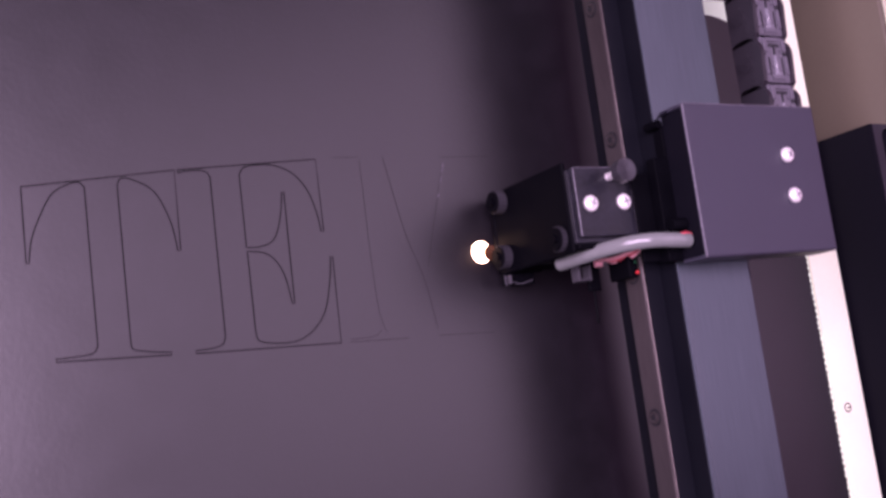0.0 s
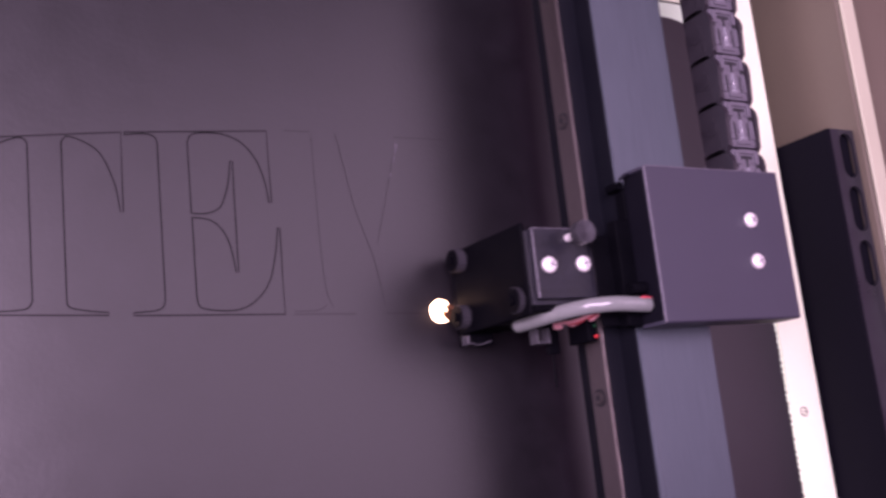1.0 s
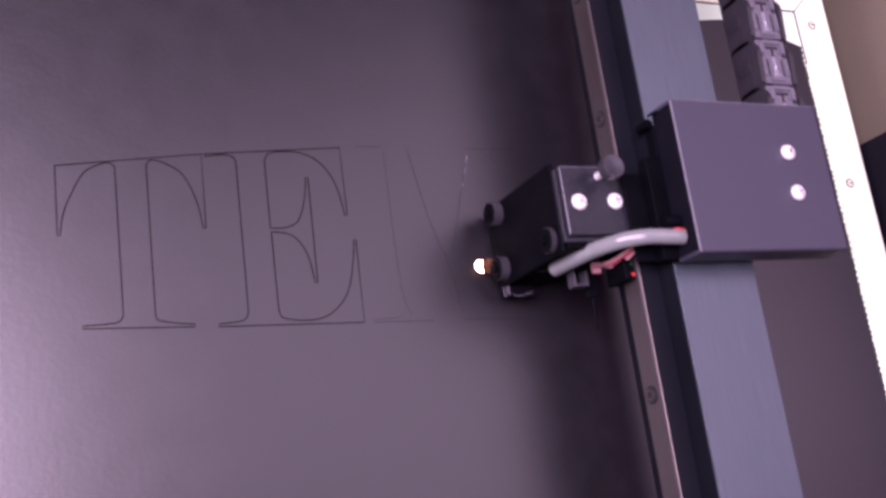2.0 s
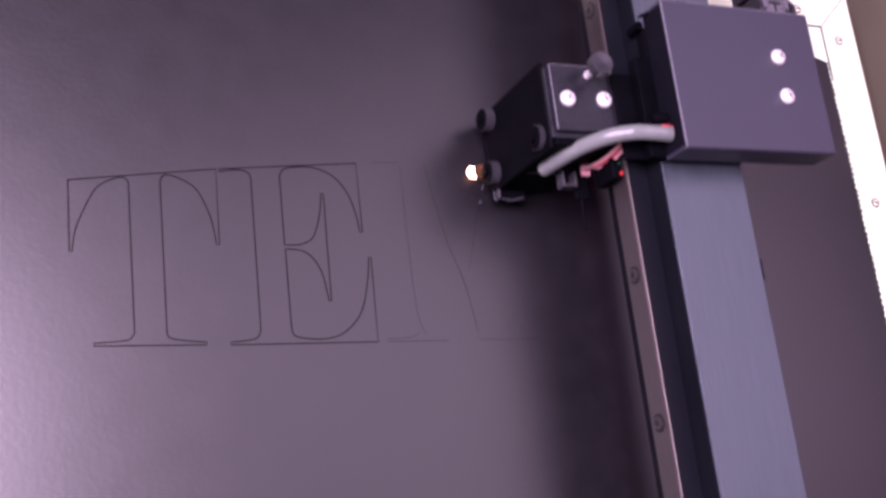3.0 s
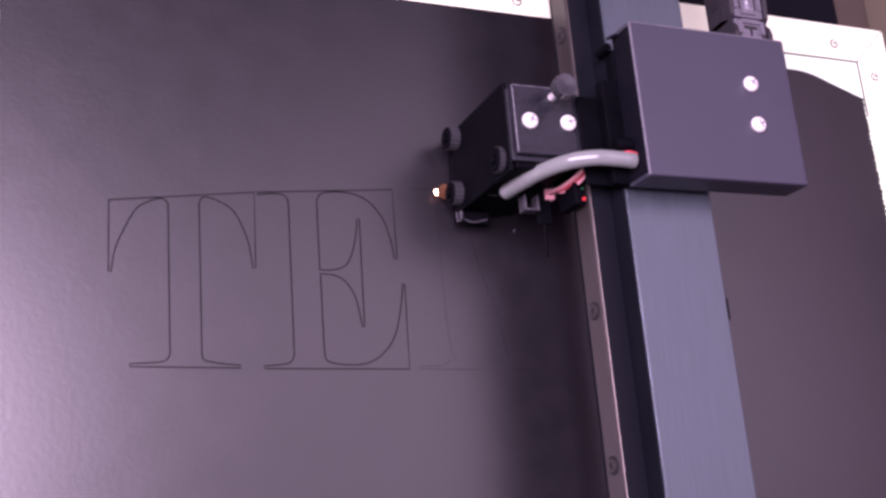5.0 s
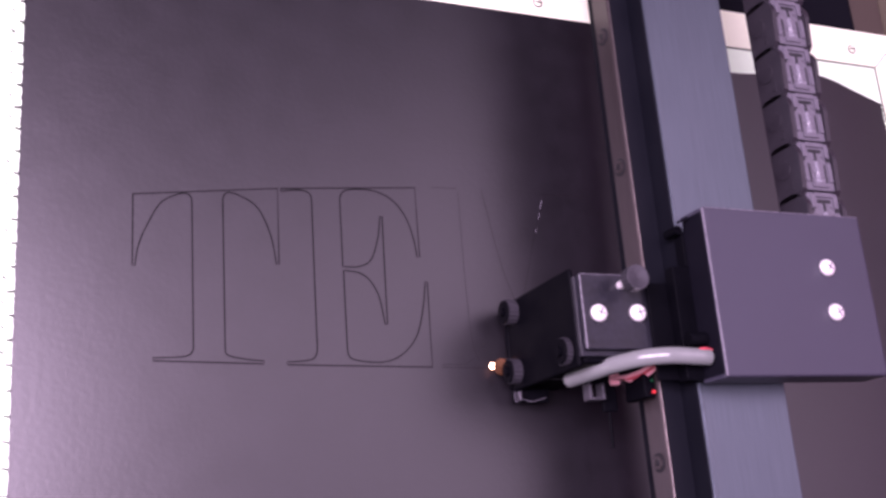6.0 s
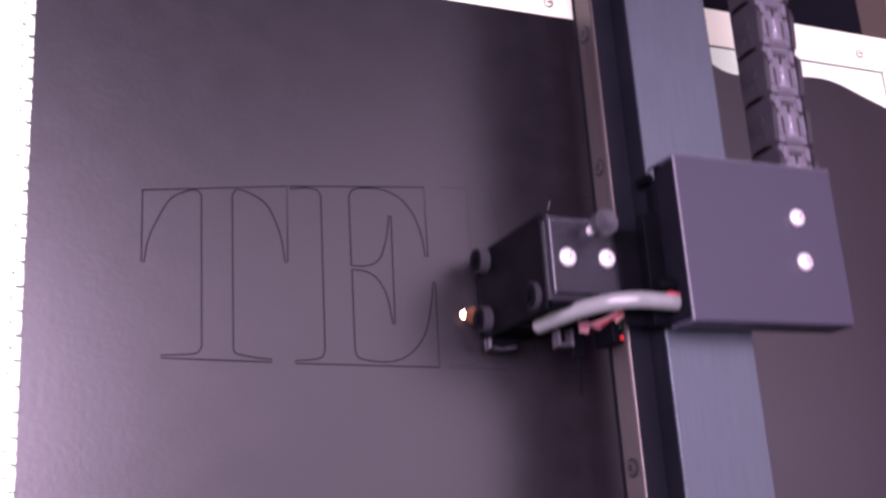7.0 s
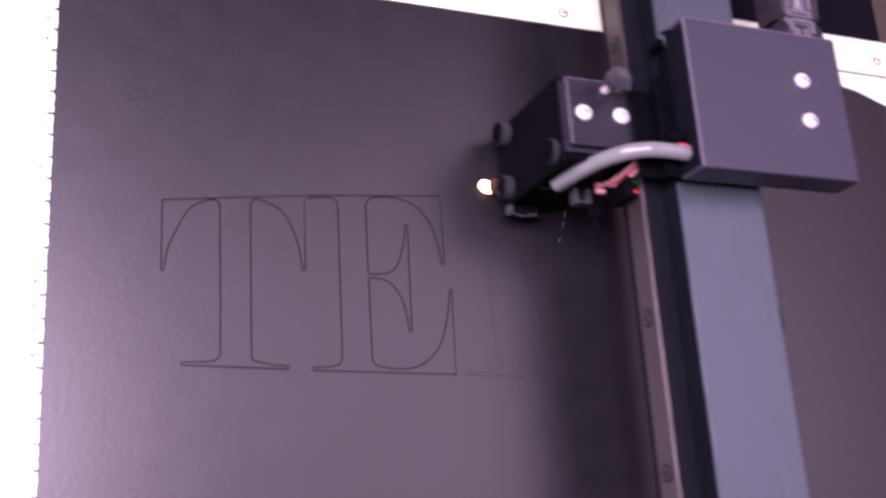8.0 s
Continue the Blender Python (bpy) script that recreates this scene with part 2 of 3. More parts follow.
# ---- the honeycomb table with its mitred frame ----
def cutting_table():
    table = empty("honeycomb_table", "pale aluminium honeycomb table with a mitred frame", "cutting table")
    xi, xo, yi, yo, x_far, y_far = 0.4050, 0.4278, 0.1034, 0.1248, -0.30, -0.45
    zt, zb = -0.0008, -0.055
    bm = prism(bmesh.new(), [(xi, yi), (xo, yo), (xo, y_far), (xi, y_far)], zb, zt)
    part("frame_bar", bm, FRAME, table)
    bm = prism(bmesh.new(), [(x_far, yi), (xi - 0.0006, yi), (xo - 0.0006, yo), (x_far, yo)], zb, zt)
    part("frame_bar", bm, FRAME, table)
    for x, y in ((0.3893, 0.1125), (0.4150, 0.0948), (0.4140, -0.0028), (0.4140, -0.13), (0.4140, -0.30), (0.19, 0.1125), (0.02, 0.1125)):
        h = part("frame_screw", lathe(bmesh.new(), [(0.0019, 0), (0.0019, 0.0005), (0.0014, 0.0007)], Matrix.Translation((x, y, zt))), FRAME, table, "countersunk screw", True)
        part("slot", box(bmesh.new(), x - 0.0014, x + 0.0014, y - 0.0004, y + 0.0004, zt + 0.0004, zt + 0.0010), HOLE, h)
        bm = bmesh.new()
        lathe(bm, [(0.0026, 0), (0.0026, 0.0003)], Matrix.Translation((x, y, zt)), 24)
        part("washer_gap", bm, HOLE, h)
    bm = box(bmesh.new(), x_far, xi - 0.0005, y_far, yi - 0.0005, zb, -0.0016)
    part("bed_plate", bm, COMB, table, "pale honeycomb bed")
    part("joint", box(bmesh.new(), x_far, xi, yi - 0.0007, yi - 0.0001, -0.02, -0.0012), HOLE, table)
    part("joint", box(bmesh.new(), xi - 0.0007, xi - 0.0001, 0.07, yi, -0.02, -0.0012), HOLE, table)
    mid, turn = Vector(((xi + xo) / 2 - 0.0003, (yi + yo) / 2, 0)), Matrix.Rotation(math.atan2(yo - yi, xo - xi), 4, "Z")
    part("joint", box(bmesh.new(), -0.0163, 0.0163, -0.0002, 0.0002, -0.02, zt + 0.0002, m=Matrix.Translation(mid) @ turn), HOLE, table)
    # upright strips of the comb, a wavy wall each
    bm = bmesh.new()
    cell = 0.0072
    def strip(x0, x1, y0, y1):
        j = 0
        y = y0
        while y < y1:
            k = 0
            x = x0
            while x < x1:
                up = 0.35 * cell * (1 if (k + j) % 2 else -1)
                a, b = Vector((x, y + up, 0)), Vector((x + cell * 0.6, y - up, 0))
                n = Vector((-(b - a).y, (b - a).x, 0)).normalized() * 0.00025
                lo = [bm.verts.new(q + Vector((0, 0, -0.0020))) for q in (a - n, b - n, b + n, a + n)]
                hi = [bm.verts.new(q + Vector((0, 0, -0.0008))) for q in (a - n, b - n, b + n, a + n)]
                bm.faces.new(hi)
                for q in range(4):
                    bm.faces.new((lo[q], lo[(q + 1) % 4], hi[(q + 1) % 4], hi[q]))
                x += cell * 0.6
                k += 1
            y += cell
            j += 1
    strip(-0.12, -0.04, -0.30, yi - 0.006)
    # dark folded edges of the comb foil beside the card
    rnd = random.Random(9)
    dark = bmesh.new()
    for k in range(44):
        y = 0.0965 - 0.0091 * k
        n = rnd.uniform(0.0016, 0.0027)
        ex = -0.0410 - 0.010 * (y + 0.03)
        box(dark, -n, 0.0003, -0.00022, 0.00022, -0.0008, 0.0003, m=Matrix.Translation((ex, y, 0)) @ Matrix.Rotation(rnd.uniform(-0.25, 0.1), 4, "Z"))
        if rnd.random() < 0.85:
            cx, cy, m = ex - 0.0034 - rnd.uniform(0, 0.0008), y - 0.0042, rnd.uniform(0.0005, 0.0009)
            box(dark, -m, m, -0.0002, 0.0002, -0.0008, 0.0002, m=Matrix.Translation((cx, cy, 0)) @ Matrix.Rotation(-0.75, 4, "Z"))
    tagged(part("foil_edge", dark, HOLE, table, "dark folded foil edges"), kind="stuff")
    tagged(part("honeycomb", bm, COMB, table, "pale honeycomb cells"), kind="stuff")


cutting_table()


# ---- the card being cut ----
def ribbon(bm, pts, w=0.00046, z0=0.00002, z1=0.00012):
    """A thin dark kerf along a plan line."""
    pts = [Vector(p) for p in pts]
    lo, hi = [], []
    for i, p in enumerate(pts):
        d = pts[min(i + 1, len(pts) - 1)] - pts[max(i - 1, 0)]
        n = Vector((-d.y, d.x)).normalized() * w / 2
        lo.append(bm.verts.new((p.x - n.x, p.y - n.y, z1)))
        hi.append(bm.verts.new((p.x + n.x, p.y + n.y, z1)))
    for i in range(len(pts) - 1):
        bm.faces.new((lo[i], lo[i + 1], hi[i + 1], hi[i]))


def outline(runs):
    """Straight runs (two points) and curves (more) joined into one line, in millimetres."""
    out = []
    for run in runs:
        seg = spline([(x / 1000, y / 1000) for x, y in run], 6) if len(run) > 2 else [Vector((x / 1000, y / 1000)) for x, y in run]
        out += seg if not out else seg[1:] if (out[-1] - seg[0]).length < 1e-6 else seg
    return out


LETTER_T = [[(0, 0), (57.2, 6.1)], [(57.2, 6.1), (56.9, -26.4)], [(56.9, -26.4), (55.8, -26.4)],
            [(55.8, -26.4), (53.9, -14.6), (48.8, -2.9), (41.6, 1.9), (36.6, 3.0), (34.7, 0.5)], [(34.7, 0.5), (34.9, -61.1)],
            [(34.9, -61.1), (36, -63.7), (42.9, -65.2), (49.8, -65.9)], [(49.8, -65.9), (49.8, -67)], [(49.8, -67), (8, -65.8)],
            [(8, -65.8), (8, -64.7)], [(8, -64.7), (18.3, -64.3), (21.5, -63.4), (22.9, -61.2)], [(22.9, -61.2), (22.5, -0.4)],
            [(22.5, -0.4), (20.7, 1.4), (17, 0.9), (10.5, -3), (5.3, -12.6), (2.3, -20.7), (1.1, -28.9)], [(1.1, -28.9), (0.1, -28.9)], [(0.1, -28.9), (0, 0)]]
LETTER_E = [[(58.6, 6.2), (117.8, 10.5)], [(117.8, 10.5), (117.9, -20.9)], [(117.9, -20.9), (116.7, -20.9)],
            [(116.7, -20.9), (115.6, -12.7), (112.6, -3.2), (107, 4.1), (99.6, 7.6), (92, 8.1), (85.7, 6.9), (83.6, 3.8)],
            [(83.6, 3.8), (83.6, -26.5)], [(83.6, -26.5), (90.5, -26.2), (96, -23), (99.5, -13.5), (101, -3.7)], [(101, -3.7), (102, -3.6)],
            [(102, -3.6), (101.6, -50.6)], [(101.6, -50.6), (100.6, -50.6)], [(100.6, -50.6), (98.7, -39.2), (95.1, -32.1), (90.4, -28.9), (83.8, -28.1)],
            [(83.8, -28.1), (83.9, -60.7)], [(83.9, -60.7), (85.9, -65.1), (98.3, -66.4), (107.1, -63.3), (114.3, -55.2), (118.1, -42.3), (119.6, -32)],
            [(119.6, -32), (120.6, -32)], [(120.6, -32), (120.2, -68.5)], [(120.2, -68.5), (59.2, -67.4)], [(59.2, -67.4), (59.2, -66.3)],
            [(59.2, -66.3), (66.5, -65.8), (70, -64.7), (71.4, -61.9)], [(71.4, -61.9), (71.4, 2.9)], [(71.4, 2.9), (69.8, 5.3), (65, 6), (58.6, 5)], [(58.6, 5), (58.6, 6.2)]]


def card():
    x0, x1, y0 = -0.0410, 0.4022, -0.40
    def skew(v):   # the card lies a little askew
        return x0 - 0.010 * (v + 0.03)
    rim = [(skew(y0), y0), (x1, y0)]
    rnd = random.Random(4)
    y = y0
    while y < 0.076:
        y += rnd.uniform(0.0013, 0.0019)
        rim.append((x1 - rnd.uniform(0.0004, 0.0012), y))
        y += rnd.uniform(0.0013, 0.0019)
        rim.append((x1 + rnd.uniform(0.0, 0.0008), y))
    rim += [(q.x, q.y) for q in spline([(x1, 0.0797), (0.383, 0.0862), (0.367, 0.0915), (0.352, 0.0928), (0.33, 0.0905), (0.308, 0.0876), (0.29, 0.089), (0.27, 0.1), (0.25, 0.1048)], 6)]
    rim += [(skew(0.1052), 0.1052)]
    y = 0.1052
    while y > y0 + 0.005:
        for _ in range(5):
            y -= 0.0018
            rim.append((skew(y) + 0.0002 * rnd.uniform(-1, 1), y))
    sheet = part("card_sheet", prism(bmesh.new(), rim, -0.0006, 0.0), CARD)
    tagged(sheet, "large dark purple-grey card with laser-cut letters on the honeycomb table", "card sheet")
    for name, runs in (("letter_t_outline", LETTER_T), ("letter_e_outline", LETTER_E)):
        bm = bmesh.new()
        ribbon(bm, outline(runs))
        part(name, bm, BURN, sheet, "thin burnt outline of a serif letter")
    bm = bmesh.new()
    for run, w in (([(125.5, 11.2), (137.6, 11.4)], 0.30), ([(138.2, 10), (138.2, -14), (138.4, -38.7), (139.4, -58.4), (142, -66)], 0.20),
                   ([(149.6, 11.6), (156.2, -22.9), (162.9, -44.5), (166.4, -66)], 0.30), ([(179.4, 8.3), (174.1, -9), (165.6, -38)], 0.22),
                   ([(178.6, 11.4), (204, 11.9)], 0.30), ([(124.4, -68.6), (152, -69.2)], 0.36), ([(124.5, -67.4), (135, -67.2), (139, -65)], 0.28), ([(166.9, -69.3), (195, -70.2)], 0.32)):
        ribbon(bm, outline([run]), 0.72 * w / 1000)
    part("letter_m_outline", bm, SOOT, sheet, "faint unfinished cut lines of a third letter")
    # Pale slivers paint the glint seen in the open cut.
    bm = bmesh.new()
    for run in ([(179.7, 8.4), (179.0, 6.2), (178.5, 4.2)], [(177.9, 2.2), (177.0, -0.6)], [(175.4, -5.6), (174.9, -7.2)]):
        ribbon(bm, outline([run]), 0.00028, z1=0.00022)
    part("open_cut", bm, GLINT, sheet, "short pale slivers, a painted glint in the open cut")


card()


# ---- the slotted rack beside the table ----
def slotted_bar():
    bar = empty("slotted_bar", "black steel channel with long slots beside the table", "machine rail")
    x0, x1, y0, y1, h, cx = 0.4308, 0.4518, -0.42, 0.0212, 0.034, 0.4446
    bm = box(bmesh.new(), x0, x0 + 0.002, y0, y1, -0.055, h)
    box(bm, x0 + 0.002, x1, y1 - 0.002, y1, -0.055, h - 0.002)
    part("web", bm, BLACK, bar)
    # Black sheet added under the slots in place of their dark depth.
    part("slot_shade", box(bmesh.new(), x0 + 0.0022, x1 - 0.0002, y0 + 0.001, y1 - 0.0022, h - 0.007, h - 0.004), BLACK, bar)
    bm = bmesh.new()
    sw, sl, pitch = 0.0056, 0.0128, 0.0305
    box(bm, x0 + 0.002, cx - sw, y0, y1, h - 0.002, h)
    box(bm, cx + sw, x1, y0, y1, h - 0.002, h)
    y = y1 - 0.0150
    last = y1
    for _ in range(3):
        box(bm, cx - sw, cx + sw, y + sl, last, h - 0.002, h)
        for s in (1, -1):   # rounded ends of the slot
            for side in (1, -1):
                a = [(cx + side * sw, y + s * sl)] + [(cx + side * sw * math.cos(math.pi / 2 * k / 6), y + s * (sl - sw + sw * math.sin(math.pi / 2 * k / 6))) for k in range(7)]
                prism(bm, a, h - 0.002, h)
        last = y - sl
        y -= pitch
    box(bm, cx - sw, cx + sw, y0, last, h - 0.002, h)
    # Lighter than the web: the light on the flange is in its colour.
    part("slotted_flange", bm, FLANGE_LIT, bar)


slotted_bar()


# ---- the gantry: beam, guide rail and its bolts; the origin is on the rail's face ----
def gantry():
    g = empty("gantry", "dark aluminium gantry beam with a steel guide rail along its side", "gantry")
    y0, y1 = -0.46, 0.34
    bm = bmesh.new()
    box(bm, 0.0112, 0.0520, y0, y1, 0.030, 0.070, 0.0006)
    part("beam", bm, BRUSHED, g, "dark brushed square tube")
    # Near-black strip that paints the shade on the beam's left side.
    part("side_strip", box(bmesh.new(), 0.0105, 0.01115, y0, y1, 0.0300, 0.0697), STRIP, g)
    # Highlight on the rail's upper edge, painted as a paler rod.
    part("rail_edge", rod(bmesh.new(), (0.0009, y0 + 0.001, 0.0603), (0.0009, y1 - 0.001, 0.0603), 0.00018, n=6), EDGE, g, "upper edge of the rail as a painted highlight")
    # The rail's top in the same shade colour, darker than its steel.
    part("rail_core", box(bmesh.new(), 0.0013, 0.0103, y0, y1, 0.0490, 0.0602), STRIP, g, "top of the guide rail, coloured dark as shade")
    # rail section: waisted sides
    sec = [(0.0004, 0.0488), (0.0, 0.0493), (0.0, 0.0598), (0.0004, 0.0604), (0.0012, 0.0604), (0.0012, 0.0488)]
    bm = bmesh.new()
    a = [bm.verts.new((x, y0, z)) for x, z in sec]
    b = [bm.verts.new((x, y1, z)) for x, z in sec]
    bm.faces.new(a)
    bm.faces.new(b[::-1])
    for k in range(len(sec)):
        bm.faces.new((a[k], b[k], b[(k + 1) % len(sec)], a[(k + 1) % len(sec)]))
    part("guide_rail", bm, RAIL, g, "oily steel linear guide rail")
    left = Matrix.Rotation(radians(-90), 4, "Y")
    for k in range(-7, 6):
        y = 0.0042 + 0.060 * k
        m = Matrix.Translation((-0.0001, y, 0.0546)) @ left
        bolt = part("rail_bolt", lathe(bmesh.new(), [(0.0037, 0), (0.0037, 0.0002), (0.0034, 0.0003)], m, 24), HOLE, g, "counterbored rail bolt")
        bm = bmesh.new()
        lathe(bm, [(0.0027, 0.0002), (0.0027, 0.0007), (0.0023, 0.0009), (0.0016, 0.0009), (0.0015, 0.0004)], m, 20)
        part("bolt_head", bm, RAIL, bolt)
        part("hex_socket", lathe(bmesh.new(), [(0.0013, 0.0004), (0.0013, 0.00095)], m, 6), HOLE, bolt)
    part("end_switch", box(bmesh.new(), 0.0521, 0.0545, -0.062, -0.053, 0.060, 0.068, 0.0004), BLACK, g)
    return g


GANTRY = gantry()


# ---- the drag chain, which follows the head; the origin is the head's ----
def drag_chain():
    c = empty("drag_chain", "black nylon drag chain running along the gantry beam", "drag chain")
    x0, x1, z0, z1, pitch = 0.0660, 0.0858, 0.0690, 0.0850, 0.0222
    bm = bmesh.new()
    # side cheeks: a high rounded shoulder at the far end, tucked under the next link at the near end
    for xs, w in ((x0, 0.0022), (x1 - 0.0022, 0.0022)):
        arc = [(0.0132 + 0.0082 * math.cos(a), z1 - 0.0078 + 0.0082 * math.sin(a)) for a in (math.pi / 2 * k / 8 for k in range(9))]
        pts = [(-0.003, z0), (0.0200, z0), (0.0212, z0 + 0.003)] + arc + [(-0.0002, z1 - 0.0006), (-0.0026, z1 - 0.0028), (-0.003, z1 - 0.006)]
        lo = [bm.verts.new((xs, y, z)) for y, z in pts]
        hi = [bm.verts.new((xs + w, y, z)) for y, z in pts]
        bm.faces.new(lo)
        bm.faces.new(hi[::-1])
        for k in range(len(pts)):
            bm.faces.new((lo[k], hi[k], hi[(k + 1) % len(pts)], lo[(k + 1) % len(pts)]))
        rod(bm, (xs - 0.0005, 0.0105, z0 + 0.0062), (xs + w + 0.0005, 0.0105, z0 + 0.0062), 0.0042, n=16)
        for k in range(3):   # raised mould marks low on the cheek
            box(bm, xs - 0.0003, xs + w + 0.0003, 0.0012 + 0.0017 * k, 0.0022 + 0.0017 * k, z0 + 0.0085, z0 + 0.0108, 0.0)
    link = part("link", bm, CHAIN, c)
    mid = (x0 + x1) / 2
    zl = z1 - 0.0012
    # Paler than the cheeks: the light from above is in the colour.
    bar = part("crossbar", box(bmesh.new(), x0 + 0.0023, x1 - 0.0023, -0.0006, 0.0206, z1 - 0.0030, zl, 0.0004), LID, link, "crossbar, coloured paler as lit from above")
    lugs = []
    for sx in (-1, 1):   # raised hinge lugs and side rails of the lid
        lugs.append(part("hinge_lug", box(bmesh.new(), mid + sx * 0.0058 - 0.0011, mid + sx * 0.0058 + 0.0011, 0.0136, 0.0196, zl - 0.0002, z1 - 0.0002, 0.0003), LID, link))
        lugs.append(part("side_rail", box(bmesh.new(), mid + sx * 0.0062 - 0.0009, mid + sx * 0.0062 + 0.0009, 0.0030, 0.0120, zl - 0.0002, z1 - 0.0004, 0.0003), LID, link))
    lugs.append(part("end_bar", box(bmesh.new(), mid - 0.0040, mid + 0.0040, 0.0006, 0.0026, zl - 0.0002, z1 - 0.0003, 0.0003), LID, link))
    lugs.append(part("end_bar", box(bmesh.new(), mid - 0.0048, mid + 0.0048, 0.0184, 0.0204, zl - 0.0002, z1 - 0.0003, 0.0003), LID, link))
    bm = box(bmesh.new(), x0 + 0.0022, x1 - 0.0022, 0.000, 0.0200, z0, z0 + 0.0016)
    # The glint along the lid is painted as a bright rib.
    ribs = rod(bmesh.new(), (mid, 0.0034, z1 - 0.0012), (mid, 0.0122, z1 - 0.0012), 0.0013, 0.0009, n=14)
    box(ribs, mid - 0.0022, mid + 0.0022, 0.0024, 0.0040, z1 - 0.0014, z1 - 0.0001, 0.0005)
    rib = part("rib", ribs, GLINT, link, "middle rib with a painted glint", True)
    latches = box(bmesh.new(), mid - 0.0005, mid + 0.0005, 0.0124, 0.0162, zl - 0.0003, zl + 0.0003)
    box(latches, mid - 0.0032, mid + 0.0032, 0.0161, 0.0174, zl - 0.0003, zl + 0.00035)
    for sx in (-1, 1):
        box(latches, mid + sx * 0.0040 - 0.0003, mid + sx * 0.0040 + 0.0003, 0.0030, 0.0110, zl - 0.0003, zl + 0.0003)
    box(latches, mid + 0.0052, mid + 0.0072, 0.0121, 0.0134, zl - 0.0003, zl + 0.0003)
    box(latches, mid - 0.0072, mid - 0.0056, 0.0121, 0.0134, zl - 0.0003, zl + 0.0003)
    slots = part("latch_slot", latches, HOLE, link)
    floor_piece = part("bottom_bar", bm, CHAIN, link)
    link.location.y = 0.030
    for k in range(1, 14):
        n = new("link", link.data)
        n.parent = c
        n.location = (0, 0.030 + pitch * k, 0)
        for src in (bar, rib, slots, floor_piece, *lugs):
            q = new(src.name.split(".")[0], src.data)
            q.parent = n
    return c


CHAIN_THING = drag_chain()


# ---- the laser head; x from the rail's face, y from its first plate screw, z from the card ----
def laser_head():
    h = empty("laser_head", "black laser cutting head with knurled knobs and milky air hose", "laser head")
    # cover: a folded tray over the beam
    x0, x1, y0, y1, z0, z1, t = 0.0098, 0.0862, -0.0264, 0.0386, 0.0758, 0.0900, 0.0015
    cover = part("cover", box(bmesh.new(), x0, x1, y0, y1, z1 - t, z1, 0.0010, seg=3), PAINT, h, "black powder-coated folded cover")
    for fx0, fx1, fy0, fy1, fz in ((x0, x1, y0, y0 + t, z0), (x0, x1, y1 - t, y1, z0), (x1 - t, x1, y0 + t, y1 - t, z0)):
        part("flange", box(bmesh.new(), fx0, fx1, fy0, fy1, fz, z1 - t, 0.0003), PAINT, cover)
    # Left side in black instead of the cover's paint: its shade is coloured in.
    part("flange", box(bmesh.new(), x0 + 0.0008, x0 + 0.0020, y0 + t, y1 - t, 0.0758, z1 - t), BLACK, cover, "left side of the cover, blackened as shade")
    part("worn_edge", rod(bmesh.new(), (x0 + 0.00035, y0 + 0.0006, z1 - 0.00035), (x0 + 0.00035, y1 - 0.0006, z1 - 0.00035), 0.00042, n=8), WORN, cover, "bright worn fold of the cover")
    part("worn_edge", rod(bmesh.new(), (x0 + 0.0006, y1 - 0.0003, z1 - 0.0003), (x1 - 0.0006, y1 - 0.0003, z1 - 0.0003), 0.00030, n=8), WORN, cover)
    for x, y in ((0.0646, 0.0162), (0.0650, -0.0017)):
        screw("cover_screw", cover, Matrix.Translation((x, y, z1)) @ Matrix.Rotation(0.5 + 30 * y, 4, "Z"), 0.0034, "bright cross-head screw")
    part("corner_tab", prism(bmesh.new(), [(x0 - 0.0045, y1 - 0.0040), (x0 + 0.0006, y1 - 0.0015), (x0 + 0.0006, y1 - 0.0003), (x0 - 0.0040, y1 - 0.0026)], 0.0790, 0.0806), BLACK, cover)
    # carriage block on the rail and its bracket
    bm = box(bmesh.new(), -0.0044, 0.0088, -0.0180, 0.0130, 0.0400, 0.0690, 0.001)
    part("carriage_block", bm, HOUSING, h)
    part("bracket", box(bmesh.new(), -0.0060, 0.0086, -0.0240, 0.0136, 0.0690, 0.0702, 0.0004), HOUSING, h)
    # Black fillers added to darken the gap under the cover.
    part("gap_filler", box(bmesh.new(), 0.0030, 0.0480, -0.0250, 0.0190, 0.0703, 0.0757, 0.0004), HOUSING, h)
    part("gap_filler", box(bmesh.new(), 0.0095, 0.0480, 0.0191, 0.0330, 0.0703, 0.0757, 0.0004), HOUSING, h)
    bm = rod(bmesh.new(), (0.0076, 0.0335, 0.0690), (0.0076, 0.0335, 0.0765), 0.0018, n=20)
    part("spacer", bm, HOUSING, h)
    # top plate of the head
    plate = part("top_plate", box(bmesh.new(), -0.0335, -0.0045, -0.0118, 0.0172, 0.0652, 0.0678, 0.0005), PLATE, h, "small black plate with two bright screws")
    for x, y in ((-0.0272, 0.0018), (-0.0102, 0.0021)):
        screw("plate_screw", plate, Matrix.Translation((x, y, 0.0678)) @ Matrix.Rotation(0.7 + 40 * x, 4, "Z"), 0.0034, "bright cross-head screw")
    part("under_plate", box(bmesh.new(), -0.0346, -0.0052, -0.0138, 0.0168, 0.0630, 0.0651, 0.0004), PLATE, plate)
    part("worn_edge", rod(bmesh.new(), (-0.0333, -0.0114, 0.0677), (-0.0333, 0.0168, 0.0677), 0.0003, n=8), WORN, plate)
    part("worn_edge", rod(bmesh.new(), (-0.0047, -0.0114, 0.0677), (-0.0047, 0.0168, 0.0677), 0.00022, n=8), WORN, plate)
    part("worn_edge", rod(bmesh.new(), (-0.0330, 0.0170, 0.0677), (-0.0049, 0.0170, 0.0677), 0.0002, n=8), WORN, plate)
    screw_axis = (-0.0160, 0.0129)
